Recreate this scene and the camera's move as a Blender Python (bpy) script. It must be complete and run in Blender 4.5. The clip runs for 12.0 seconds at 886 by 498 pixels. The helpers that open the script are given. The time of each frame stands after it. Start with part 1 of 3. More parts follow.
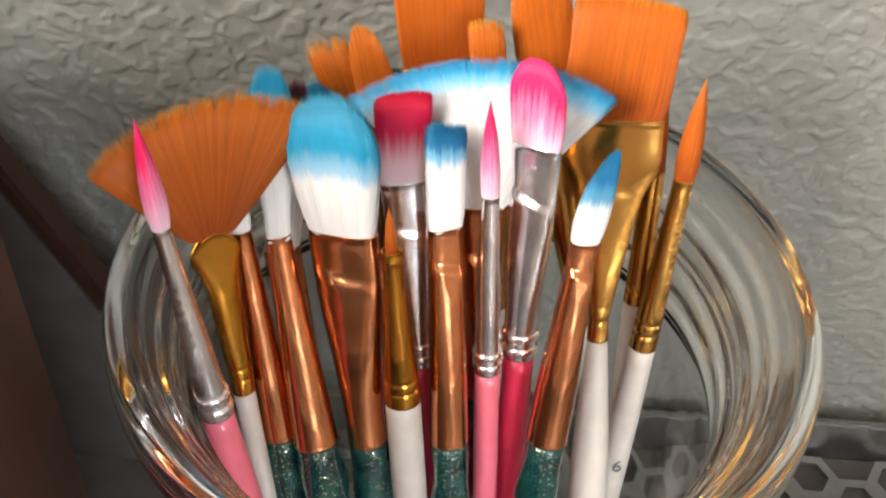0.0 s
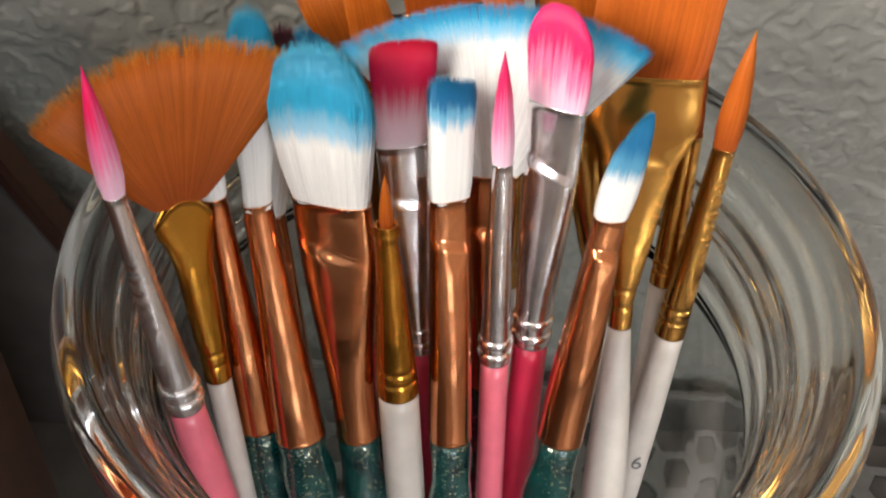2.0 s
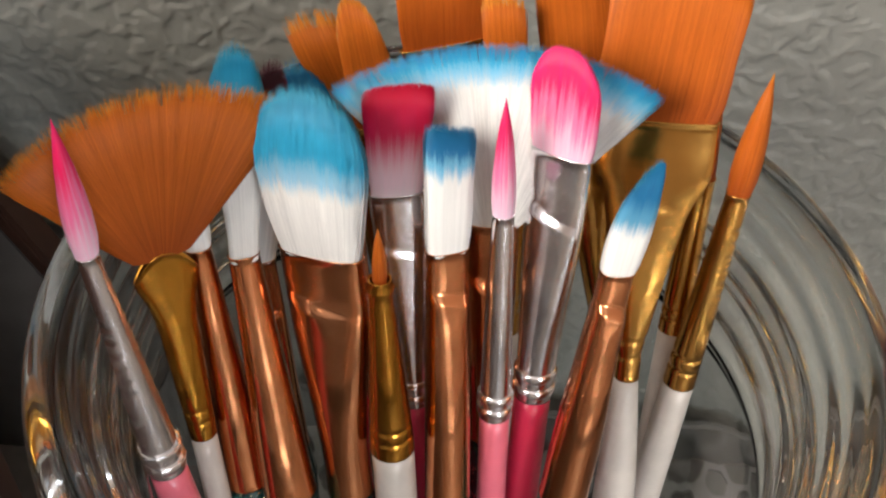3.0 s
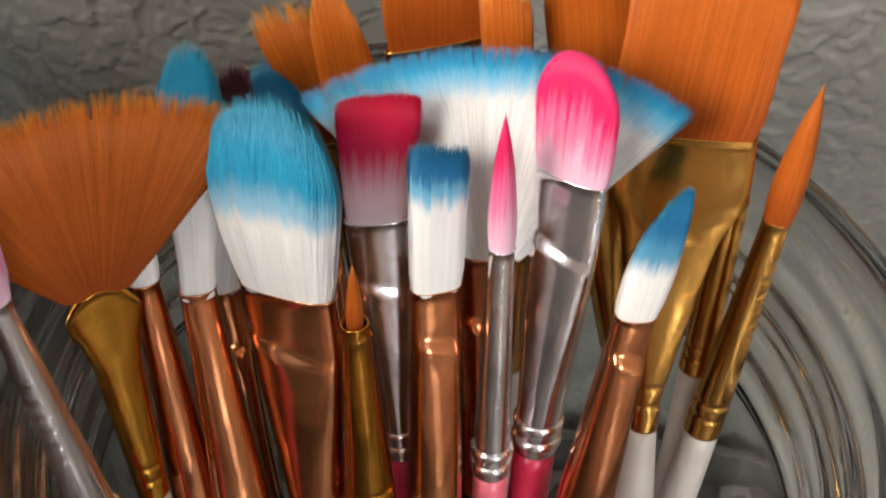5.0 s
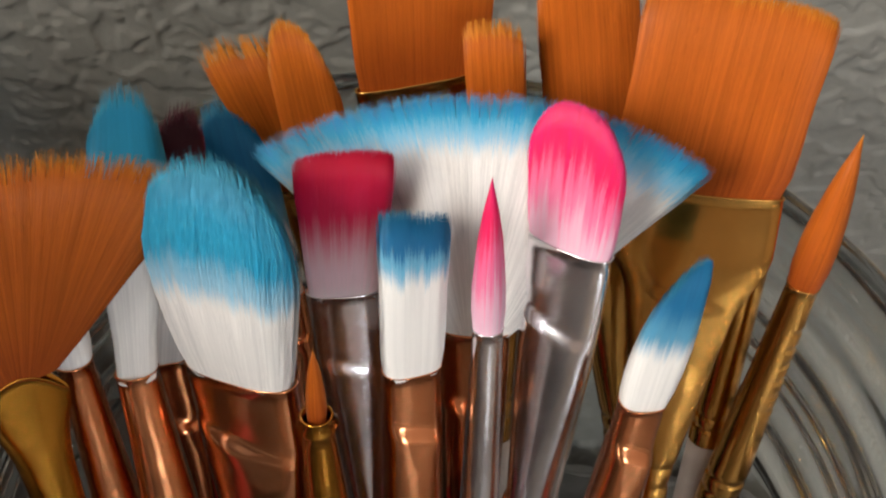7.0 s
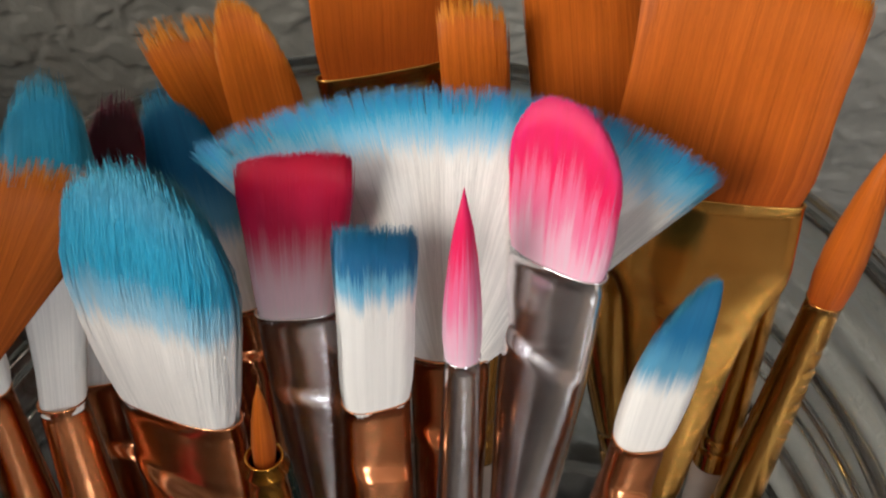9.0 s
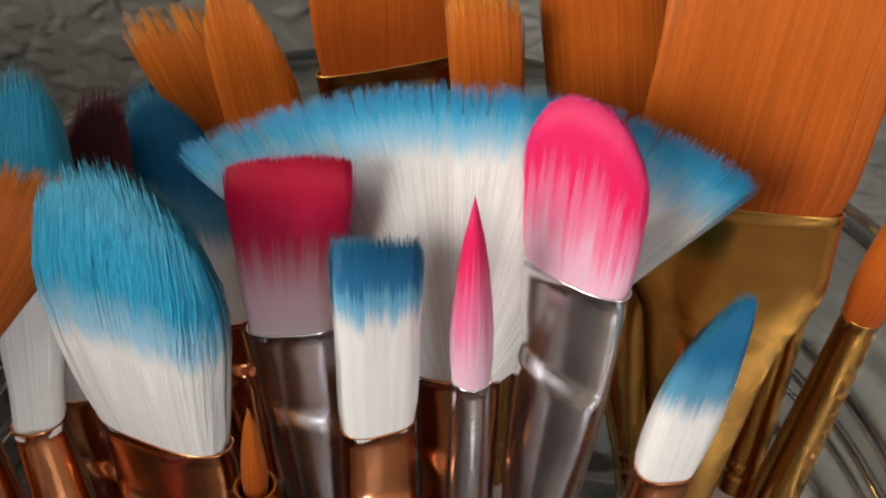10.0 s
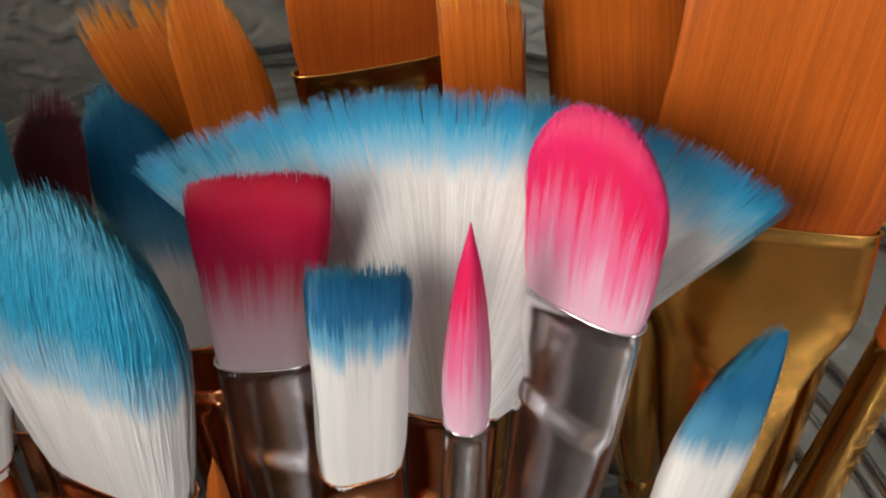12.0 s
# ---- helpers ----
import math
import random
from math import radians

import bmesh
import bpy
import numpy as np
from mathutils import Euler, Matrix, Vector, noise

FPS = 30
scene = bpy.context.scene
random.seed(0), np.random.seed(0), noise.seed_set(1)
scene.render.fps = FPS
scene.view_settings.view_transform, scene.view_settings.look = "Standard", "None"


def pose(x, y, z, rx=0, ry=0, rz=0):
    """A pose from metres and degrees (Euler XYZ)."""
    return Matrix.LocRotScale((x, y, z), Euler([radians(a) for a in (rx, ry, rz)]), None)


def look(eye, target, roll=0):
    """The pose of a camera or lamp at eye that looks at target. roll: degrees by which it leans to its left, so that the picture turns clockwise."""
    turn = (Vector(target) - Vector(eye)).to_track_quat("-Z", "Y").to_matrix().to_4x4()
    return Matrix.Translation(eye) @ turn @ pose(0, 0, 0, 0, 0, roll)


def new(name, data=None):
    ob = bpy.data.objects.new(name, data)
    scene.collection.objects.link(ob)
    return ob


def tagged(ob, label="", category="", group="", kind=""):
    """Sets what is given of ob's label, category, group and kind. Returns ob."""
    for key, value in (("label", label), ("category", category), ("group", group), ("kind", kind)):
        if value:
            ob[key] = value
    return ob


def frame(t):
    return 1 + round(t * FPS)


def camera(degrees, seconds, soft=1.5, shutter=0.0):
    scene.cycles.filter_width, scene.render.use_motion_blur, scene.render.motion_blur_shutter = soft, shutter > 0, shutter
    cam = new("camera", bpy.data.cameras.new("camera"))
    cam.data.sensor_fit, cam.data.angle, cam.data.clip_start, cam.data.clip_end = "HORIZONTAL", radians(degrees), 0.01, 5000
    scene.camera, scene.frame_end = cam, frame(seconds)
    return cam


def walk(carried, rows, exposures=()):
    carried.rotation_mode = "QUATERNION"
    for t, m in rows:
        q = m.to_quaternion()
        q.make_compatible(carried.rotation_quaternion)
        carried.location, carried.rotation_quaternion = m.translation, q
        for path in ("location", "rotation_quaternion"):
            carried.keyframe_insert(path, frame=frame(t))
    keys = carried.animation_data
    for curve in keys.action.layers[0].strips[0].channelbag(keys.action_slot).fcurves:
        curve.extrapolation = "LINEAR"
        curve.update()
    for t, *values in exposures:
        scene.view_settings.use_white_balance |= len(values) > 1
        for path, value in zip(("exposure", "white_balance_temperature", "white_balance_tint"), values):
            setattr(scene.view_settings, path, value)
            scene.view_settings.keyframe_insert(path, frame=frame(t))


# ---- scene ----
# ---- camera and path ----
cam = camera(44.4, 12.0, soft=2.2)
PATH = [
    (0, (-0.00273, 0.01106, 0.28649), (-0.00206, 0.08081, 0.21483), 4.69),
    (0.5, (-0.00199, 0.01608, 0.28236), (-0.00148, 0.08506, 0.20997), 4.80),
    (1, (-0.00121, 0.02002, 0.27771), (-0.00085, 0.08816, 0.20452), 5.02),
    (1.5, (0.00008, 0.02606, 0.27408), (0.00028, 0.09340, 0.20016), 5.23),
    (2, (-0.00177, 0.02909, 0.27200), (-0.00173, 0.09572, 0.19743), 5.43),
    (2.5, (-0.00199, 0.03343, 0.27165), (-0.00218, 0.09989, 0.19693), 5.59),
    (3, (-0.00127, 0.04070, 0.27095), (-0.00179, 0.10695, 0.19604), 5.39),
    (3.2, (-0.00106, 0.04286, 0.27044), (-0.00133, 0.10913, 0.19555), 5.54),
    (5, (0.00039, 0.05971, 0.25921), (-0.00083, 0.12466, 0.18318), 5.55),
    (5.5, (0.00072, 0.06352, 0.25769), (-0.00065, 0.12849, 0.18168), 5.55),
    (6, (0.00085, 0.06803, 0.25666), (0.00043, 0.13296, 0.18061), 6.35),
    (6.5, (0.00162, 0.07336, 0.25462), (0.00071, 0.13775, 0.17812), 5.94),
    (7, (0.00097, 0.07732, 0.25219), (0.00030, 0.14139, 0.17541), 6.00),
    (8.8, (0.00416, 0.08850, 0.24509), (0.00318, 0.14998, 0.16624), 5.78),
    (9, (0.00355, 0.08950, 0.24422), (0.00264, 0.15127, 0.16559), 6.03),
    (9.5, (0.00287, 0.09309, 0.24189), (0.00196, 0.15434, 0.16285), 6.23),
    (10, (0.00310, 0.09503, 0.23929), (0.00178, 0.15633, 0.16030), 6.06),
    (10.5, (0.00301, 0.09715, 0.23668), (0.00209, 0.15804, 0.15736), 6.33),
    (11, (0.00323, 0.09964, 0.23541), (0.00190, 0.16013, 0.15579), 6.05),
    (11.5, (0.00305, 0.10115, 0.23414), (0.00179, 0.16153, 0.15444), 5.89),
    (12, (0.00280, 0.10314, 0.23383), (0.00224, 0.16305, 0.15376), 6.57),
]
EXPOSURES = [(0, 0.70), (0.5, 0.50), (1, 0.44), (2, 0.38), (5.5, 0.07), (9, -0.21), (12, -0.36)]
walk(cam, [(t, look(eye, target, roll)) for t, eye, target, roll in PATH], EXPOSURES)

# ---- world and window light ----
world = bpy.data.worlds.new("sky")
scene.world = world
world.use_nodes = True
wn = world.node_tree
sky = wn.nodes.new("ShaderNodeTexSky")
sky.sky_type, sky.sun_disc = "NISHITA", False
sky.sun_elevation, sky.sun_rotation = radians(40), radians(230)
wn.nodes["Background"].inputs["Strength"].default_value = 0.12
wn.links.new(sky.outputs["Color"], wn.nodes["Background"].inputs["Color"])


def window_lamp(name, m, size_x, size_y, watts, colour):
    data = bpy.data.lights.new(name, "AREA")
    data.shape, data.size, data.size_y, data.energy, data.color = "RECTANGLE", size_x, size_y, watts, colour
    lamp = new(name, data)
    lamp.matrix_world = m
    return lamp


window_lamp("window_light", look((-1.46, -1.10, 1.22), (0.0, 0.13, 0.16)), 0.95, 1.0, 66, (1.0, 0.95, 0.88))
# Unseen second source, added for bluish reflections and fill from the right.
window_lamp("window_light", look((1.05, -2.12, 1.15), (0.05, 0.13, 0.16)), 0.8, 0.9, 25, (0.88, 0.94, 1.0))


# ---- materials ----
def material(name):
    m = bpy.data.materials.new(name)
    m.use_nodes = True
    nt = m.node_tree
    return m, nt, nt.nodes["Principled BSDF"]


def node(nt, kind, **values):
    n = nt.nodes.new(kind)
    for key, value in values.items():
        n.inputs[key.replace("_", " ")].default_value = value
    return n


def ramp(nt, stops):
    n = nt.nodes.new("ShaderNodeValToRGB")
    n.color_ramp.interpolation = "EASE"
    while len(n.color_ramp.elements) < len(stops):
        n.color_ramp.elements.new(0.5)
    for e, (at, c) in zip(n.color_ramp.elements, stops):
        e.position, e.color = at, (*c, 1)
    return n


def maths(nt, op, a, b):
    n = nt.nodes.new("ShaderNodeMath")
    n.operation = op
    for i, v in enumerate((a, b)):
        if isinstance(v, (int, float)):
            n.inputs[i].default_value = v
        else:
            nt.links.new(v, n.inputs[i])
    return n.outputs[0]


def hair(name, stops, rough=0.45, spread=0.10, dark=0.35, gloss=0.18, glow=(0.25, 0.0012, (1, 0.75, 0.6)), clump=0.55, contrast=1.6):
    """Dyed bristles: the dye changes along the fibre, each fibre a little lighter or darker."""
    m, nt, b = material(name)
    along, seed, st = (nt.nodes.new("ShaderNodeAttribute") for _ in range(3))
    along.attribute_name, seed.attribute_name, st.attribute_name = "along", "seed", "st"
    streak = node(nt, "ShaderNodeTexNoise", Scale=1.0, Detail=3.0, Roughness=0.6)
    nt.links.new(st.outputs["Vector"], streak.inputs["Vector"])
    wide = node(nt, "ShaderNodeTexNoise", Scale=0.42, Detail=1.5, Roughness=0.5)
    nt.links.new(st.outputs["Vector"], wide.inputs["Vector"])
    locks = maths(nt, "ADD", maths(nt, "MULTIPLY", maths(nt, "SUBTRACT", wide.outputs["Fac"], 0.5), contrast * clump), 0.5 * clump)
    fine = maths(nt, "MULTIPLY", maths(nt, "ADD", maths(nt, "MULTIPLY", seed.outputs["Fac"], 0.4), maths(nt, "MULTIPLY", streak.outputs["Fac"], 0.6)), 1 - clump)
    mixed = maths(nt, "ADD", fine, locks)
    at = maths(nt, "ADD", along.outputs["Fac"], maths(nt, "MULTIPLY", maths(nt, "SUBTRACT", mixed, 0.5), spread * 2))
    r = ramp(nt, stops)
    nt.links.new(at, r.inputs["Fac"])
    hsv = node(nt, "ShaderNodeHueSaturation")
    nt.links.new(r.outputs["Color"], hsv.inputs["Color"])
    nt.links.new(maths(nt, "ADD", maths(nt, "MULTIPLY", mixed, dark * 2), 1 - dark), hsv.inputs["Value"])
    nt.links.new(hsv.outputs["Color"], b.inputs["Base Color"])
    b.inputs["Roughness"].default_value = rough
    b.inputs["Specular IOR Level"].default_value = gloss
    b.inputs["Subsurface Weight"].default_value = glow[0]
    b.inputs["Subsurface Radius"].default_value = glow[2]
    b.inputs["Subsurface Scale"].default_value = glow[1]
    b.inputs["Sheen Weight"].default_value = 0.05
    bump = node(nt, "ShaderNodeBump", Strength=0.16, Distance=0.0002)
    nt.links.new(streak.outputs["Fac"], bump.inputs["Height"])
    nt.links.new(bump.outputs["Normal"], b.inputs["Normal"])
    return m


def metal(name, colour, rough=0.16):
    m, nt, b = material(name)
    tc = nt.nodes.new("ShaderNodeTexCoord")
    big = node(nt, "ShaderNodeTexNoise", Scale=160.0, Detail=2.0)
    fine = node(nt, "ShaderNodeTexNoise", Scale=1800.0, Detail=3.0)
    nt.links.new(tc.outputs["Object"], big.inputs["Vector"])
    nt.links.new(tc.outputs["Object"], fine.inputs["Vector"])
    r = ramp(nt, [(0.3, [c * 0.85 for c in colour]), (0.7, colour)])
    nt.links.new(big.outputs["Fac"], r.inputs["Fac"])
    nt.links.new(r.outputs["Color"], b.inputs["Base Color"])
    b.inputs["Metallic"].default_value = 1.0
    nt.links.new(maths(nt, "ADD", maths(nt, "MULTIPLY", fine.outputs["Fac"], 0.12), rough - 0.06), b.inputs["Roughness"])
    bump = node(nt, "ShaderNodeBump", Strength=0.12, Distance=0.0012)
    nt.links.new(big.outputs["Fac"], bump.inputs["Height"])
    nt.links.new(bump.outputs["Normal"], b.inputs["Normal"])
    return m


def paint(name, colour, rough=0.3, worn=0.12, scale=260.0, coat=0.3):
    m, nt, b = material(name)
    tc = nt.nodes.new("ShaderNodeTexCoord")
    n1 = node(nt, "ShaderNodeTexNoise", Scale=scale, Detail=4.0)
    n2 = node(nt, "ShaderNodeTexNoise", Scale=scale * 7, Detail=2.0)
    nt.links.new(tc.outputs["Object"], n1.inputs["Vector"])
    nt.links.new(tc.outputs["Object"], n2.inputs["Vector"])
    r = ramp(nt, [(0.25, [c * (1 - worn) for c in colour]), (0.75, colour)])
    nt.links.new(n1.outputs["Fac"], r.inputs["Fac"])
    nt.links.new(r.outputs["Color"], b.inputs["Base Color"])
    b.inputs["Roughness"].default_value = rough
    b.inputs["Coat Weight"].default_value = coat
    bump = node(nt, "ShaderNodeBump", Strength=0.06, Distance=0.0004)
    nt.links.new(n2.outputs["Fac"], bump.inputs["Height"])
    nt.links.new(bump.outputs["Normal"], b.inputs["Normal"])
    return m


WHITE, BLUE = (0.87, 0.83, 0.785), (0.016, 0.30, 0.51)
BLUE_HAIR = hair("blue_tipped_hair", [(0.0, WHITE), (0.47, WHITE), (0.60, (0.26, 0.52, 0.68)), (0.75, BLUE), (1.0, (0.014, 0.27, 0.47))], spread=0.10, dark=0.30, clump=0.4)
BLUE_FAN_HAIR = hair("blue_edged_fan_hair", [(0.0, WHITE), (0.78, WHITE), (0.88, (0.22, 0.50, 0.67)), (0.95, BLUE), (1.0, (0.02, 0.20, 0.42))], spread=0.10, dark=0.42, clump=0.25)
DEEP_BLUE_HAIR = hair("deep_blue_tipped_hair", [(0.0, WHITE), (0.36, WHITE), (0.54, (0.09, 0.30, 0.46)), (0.74, (0.010, 0.14, 0.30)), (1.0, (0.010, 0.15, 0.32))], dark=0.20)
STUB_HAIR = hair("blue_ended_hair", [(0.0, WHITE), (0.62, WHITE), (0.76, (0.15, 0.42, 0.60)), (0.86, (0.010, 0.14, 0.31)), (1.0, (0.010, 0.13, 0.28))], spread=0.14, dark=0.14)
PINK_HAIR = hair("pink_tipped_hair", [(0.0, (0.85, 0.55, 0.65)), (0.15, (0.85, 0.46, 0.59)), (0.46, (0.85, 0.16, 0.32)), (0.74, (0.84, 0.013, 0.105)), (1.0, (0.80, 0.010, 0.12))], spread=0.30, dark=0.10, clump=0.6, contrast=2.0)
CRIMSON_HAIR = hair("crimson_tipped_hair", [(0.0, (0.74, 0.60, 0.60)), (0.18, (0.74, 0.50, 0.54)), (0.64, (0.52, 0.010, 0.055)), (1.0, (0.44, 0.0, 0.022))], spread=0.14, dark=0.14)
ORANGE_HAIR = hair("orange_nylon_hair", [(0.0, (0.30, 0.054, 0.005)), (0.5, (0.40, 0.083, 0.007)), (0.96, (0.44, 0.098, 0.009)), (1.0, (0.50, 0.15, 0.014))], rough=0.42, dark=0.58, clump=0.3, contrast=1.4, gloss=0.11, glow=(0.12, 0.0008, (1, 0.3, 0.05)))
MAROON_HAIR = hair("maroon_tipped_hair", [(0.0, WHITE), (0.42, WHITE), (0.62, (0.30, 0.12, 0.14)), (0.80, (0.10, 0.01, 0.02)), (1.0, (0.06, 0.006, 0.014))])
COPPER = metal("copper", (0.76, 0.305, 0.135), 0.18)
AMBER = metal("dark_gold", (0.60, 0.275, 0.04), 0.17)
GOLD = metal("gold", (0.71, 0.37, 0.09), 0.19)
SILVER = metal("silver", (0.93, 0.89, 0.91), 0.20)
PINK_PAINT = paint("light_pink_paint", (0.76, 0.15, 0.20))
RED_PAINT = paint("raspberry_paint", (0.62, 0.026, 0.075))
WHITE_PAINT = paint("cream_white_paint", (0.53, 0.46, 0.405), 0.35)
INK = paint("grey_ink", (0.12, 0.12, 0.12), 0.5)


def glitter_resin():
    m, nt, b = material("teal_glitter_resin")
    tc = nt.nodes.new("ShaderNodeTexCoord")
    n1 = node(nt, "ShaderNodeTexNoise", Scale=220.0, Detail=4.0)
    nt.links.new(tc.outputs["Object"], n1.inputs["Vector"])
    r = ramp(nt, [(0.32, (0.001, 0.018, 0.020)), (0.52, (0.003, 0.050, 0.046)), (0.78, (0.012, 0.17, 0.14))])
    nt.links.new(n1.outputs["Fac"], r.inputs["Fac"])
    cells = node(nt, "ShaderNodeTexVoronoi", Scale=2600.0)
    nt.links.new(tc.outputs["Object"], cells.inputs["Vector"])
    sep = nt.nodes.new("ShaderNodeSeparateColor")
    nt.links.new(cells.outputs["Color"], sep.inputs["Color"])
    fleck = maths(nt, "MULTIPLY", maths(nt, "GREATER_THAN", sep.outputs[0], 0.78), maths(nt, "LESS_THAN", cells.outputs["Distance"], 0.42))
    mix = nt.nodes.new("ShaderNodeMix")
    mix.data_type = "RGBA"
    mix.inputs["B"].default_value = (0.75, 0.72, 0.45, 1)
    nt.links.new(fleck, mix.inputs["Factor"])
    nt.links.new(r.outputs["Color"], mix.inputs["A"])
    nt.links.new(mix.outputs["Result"], b.inputs["Base Color"])
    nt.links.new(fleck, b.inputs["Metallic"])
    b.inputs["Roughness"].default_value = 0.14
    b.inputs["Transmission Weight"].default_value = 0.25
    b.inputs["Coat Weight"].default_value = 0.8
    bump = node(nt, "ShaderNodeBump", Strength=0.3, Distance=0.001)
    nt.links.new(n1.outputs["Fac"], bump.inputs["Height"])
    nt.links.new(bump.outputs["Normal"], b.inputs["Normal"])
    return m


TEAL = glitter_resin()


def clear_glass(name, tint):
    m, nt, b = material(name)
    b.inputs["Base Color"].default_value = (*tint, 1)
    b.inputs["Transmission Weight"].default_value = 1.0
    b.inputs["IOR"].default_value = 1.5
    b.inputs["Roughness"].default_value = 0.03
    tc = nt.nodes.new("ShaderNodeTexCoord")
    n1 = node(nt, "ShaderNodeTexNoise", Scale=55.0, Detail=2.0)
    nt.links.new(tc.outputs["Object"], n1.inputs["Vector"])
    bump = node(nt, "ShaderNodeBump", Strength=0.03, Distance=0.004)
    nt.links.new(n1.outputs["Fac"], bump.inputs["Height"])
    nt.links.new(bump.outputs["Normal"], b.inputs["Normal"])
    return m


GLASS = clear_glass("jar_glass", (0.95, 0.98, 0.965))


def wood(name, dark, light, rough=0.35):
    m, nt, b = material(name)
    tc = nt.nodes.new("ShaderNodeTexCoord")
    mp = nt.nodes.new("ShaderNodeMapping")
    mp.inputs["Scale"].default_value = (60, 60, 5)
    nt.links.new(tc.outputs["Object"], mp.inputs["Vector"])
    n1 = node(nt, "ShaderNodeTexNoise", Scale=1.0, Detail=6.0, Distortion=0.8)
    nt.links.new(mp.outputs["Vector"], n1.inputs["Vector"])
    r = ramp(nt, [(0.3, dark), (0.75, light)])
    nt.links.new(n1.outputs["Fac"], r.inputs["Fac"])
    nt.links.new(r.outputs["Color"], b.inputs["Base Color"])
    b.inputs["Roughness"].default_value = rough
    bump = node(nt, "ShaderNodeBump", Strength=0.1, Distance=0.001)
    nt.links.new(n1.outputs["Fac"], bump.inputs["Height"])
    nt.links.new(bump.outputs["Normal"], b.inputs["Normal"])
    return m


DARK_WOOD = wood("dark_brown_wood", (0.042, 0.016, 0.009), (0.105, 0.041, 0.022))
EDGE_WOOD = wood("dark_edge_wood", (0.028, 0.012, 0.008), (0.07, 0.03, 0.018))
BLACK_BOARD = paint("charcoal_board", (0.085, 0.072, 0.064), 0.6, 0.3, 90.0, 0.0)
TRAY_METAL = metal("grey_painted_metal", (0.34, 0.325, 0.31), 0.34)
UNDER = wood("pale_desk_top", (0.17, 0.125, 0.10), (0.29, 0.23, 0.19), 0.45)


def plaster(name, colour):
    m, nt, b = material(name)
    tc = nt.nodes.new("ShaderNodeTexCoord")
    n1 = node(nt, "ShaderNodeTexNoise", Scale=45.0, Detail=5.0)
    n2 = node(nt, "ShaderNodeTexNoise", Scale=900.0, Detail=3.0)
    nt.links.new(tc.outputs["Object"], n1.inputs["Vector"])
    nt.links.new(tc.outputs["Object"], n2.inputs["Vector"])
    r = ramp(nt, [(0.3, [c * 0.9 for c in colour]), (0.7, colour)])
    nt.links.new(n1.outputs["Fac"], r.inputs["Fac"])
    nt.links.new(r.outputs["Color"], b.inputs["Base Color"])
    b.inputs["Roughness"].default_value = 0.55
    bump = node(nt, "ShaderNodeBump", Strength=0.25, Distance=0.0006)
    nt.links.new(n2.outputs["Fac"], bump.inputs["Height"])
    nt.links.new(bump.outputs["Normal"], b.inputs["Normal"])
    return m


PLASTER = plaster("grey_green_plaster", (0.25, 0.242, 0.214))
CEILING = plaster("white_ceiling_plaster", (0.72, 0.71, 0.68))
TAN = plaster("warm_tan_paint", (0.42, 0.335, 0.285))
FLOORING = wood("brown_floor_boards", (0.10, 0.055, 0.03), (0.2, 0.12, 0.07), 0.4)


# ---- mesh helpers ----
def mesh_object(name, verts, faces, mat, parent=None, label="", smooth=True, attrs=None):
    me = bpy.data.meshes.new(name)
    me.from_pydata(verts if isinstance(verts, list) else verts.tolist(), [], faces if isinstance(faces, list) else faces.tolist())
    me.materials.append(mat)
    if smooth:
        me.shade_smooth()
    for key, values in (attrs or {}).items():
        kind = "FLOAT_VECTOR" if values.ndim == 2 else "FLOAT"
        a = me.attributes.new(key, kind, "POINT")
        a.data.foreach_set("vector" if values.ndim == 2 else "value", np.ascontiguousarray(values, dtype=np.float32).ravel())
    ob = new(name, me)
    if parent is not None:
        ob.parent = parent
    if label:
        tagged(ob, label)
    return ob


def box(name, lo, hi, mat, parent=None, bevel=0.0, label=""):
    bm = bmesh.new()
    bmesh.ops.create_cube(bm, size=1)
    for v in bm.verts:
        v.co = Vector([(lo[i] + hi[i]) / 2 + v.co[i] * (hi[i] - lo[i]) for i in range(3)])
    if bevel:
        bmesh.ops.bevel(bm, geom=list(bm.edges), offset=bevel, segments=2, affect="EDGES")
    me = bpy.data.meshes.new(name)
    bm.to_mesh(me)
    bm.free()
    me.materials.append(mat)
    ob = new(name, me)
    if parent is not None:
        ob.parent = parent
    if label:
        tagged(ob, label)
    return ob


def loft(rings, cap_start=True, cap_end=True):
    """Rings of equal count, joined to a skin."""
    rings = [np.asarray(r) for r in rings]
    n = len(rings[0])
    verts = np.concatenate(rings)
    faces = []
    for i in range(len(rings) - 1):
        for j in range(n):
            k = (j + 1) % n
            faces.append([i * n + j, i * n + k, (i + 1) * n + k, (i + 1) * n + j])
    if cap_start:
        faces.append(list(range(n))[::-1])
    if cap_end:
        faces.append([(len(rings) - 1) * n + j for j in range(n)])
    return verts, faces


def lathe(profile, count=96):
    """A closed profile of (radius, height), turned round the z axis."""
    a = np.linspace(0, 2 * np.pi, count, endpoint=False)
    rings = [np.stack([r * np.cos(a), r * np.sin(a), np.full(count, z)], 1) for r, z in profile]
    rings.append(rings[0])
    v, f = loft(rings[:-1], False, False)
    m = len(rings) - 1
    for j in range(count):
        k = (j + 1) % count
        f.append([(m - 1) * count + j, (m - 1) * count + k, k, j])
    return v, f


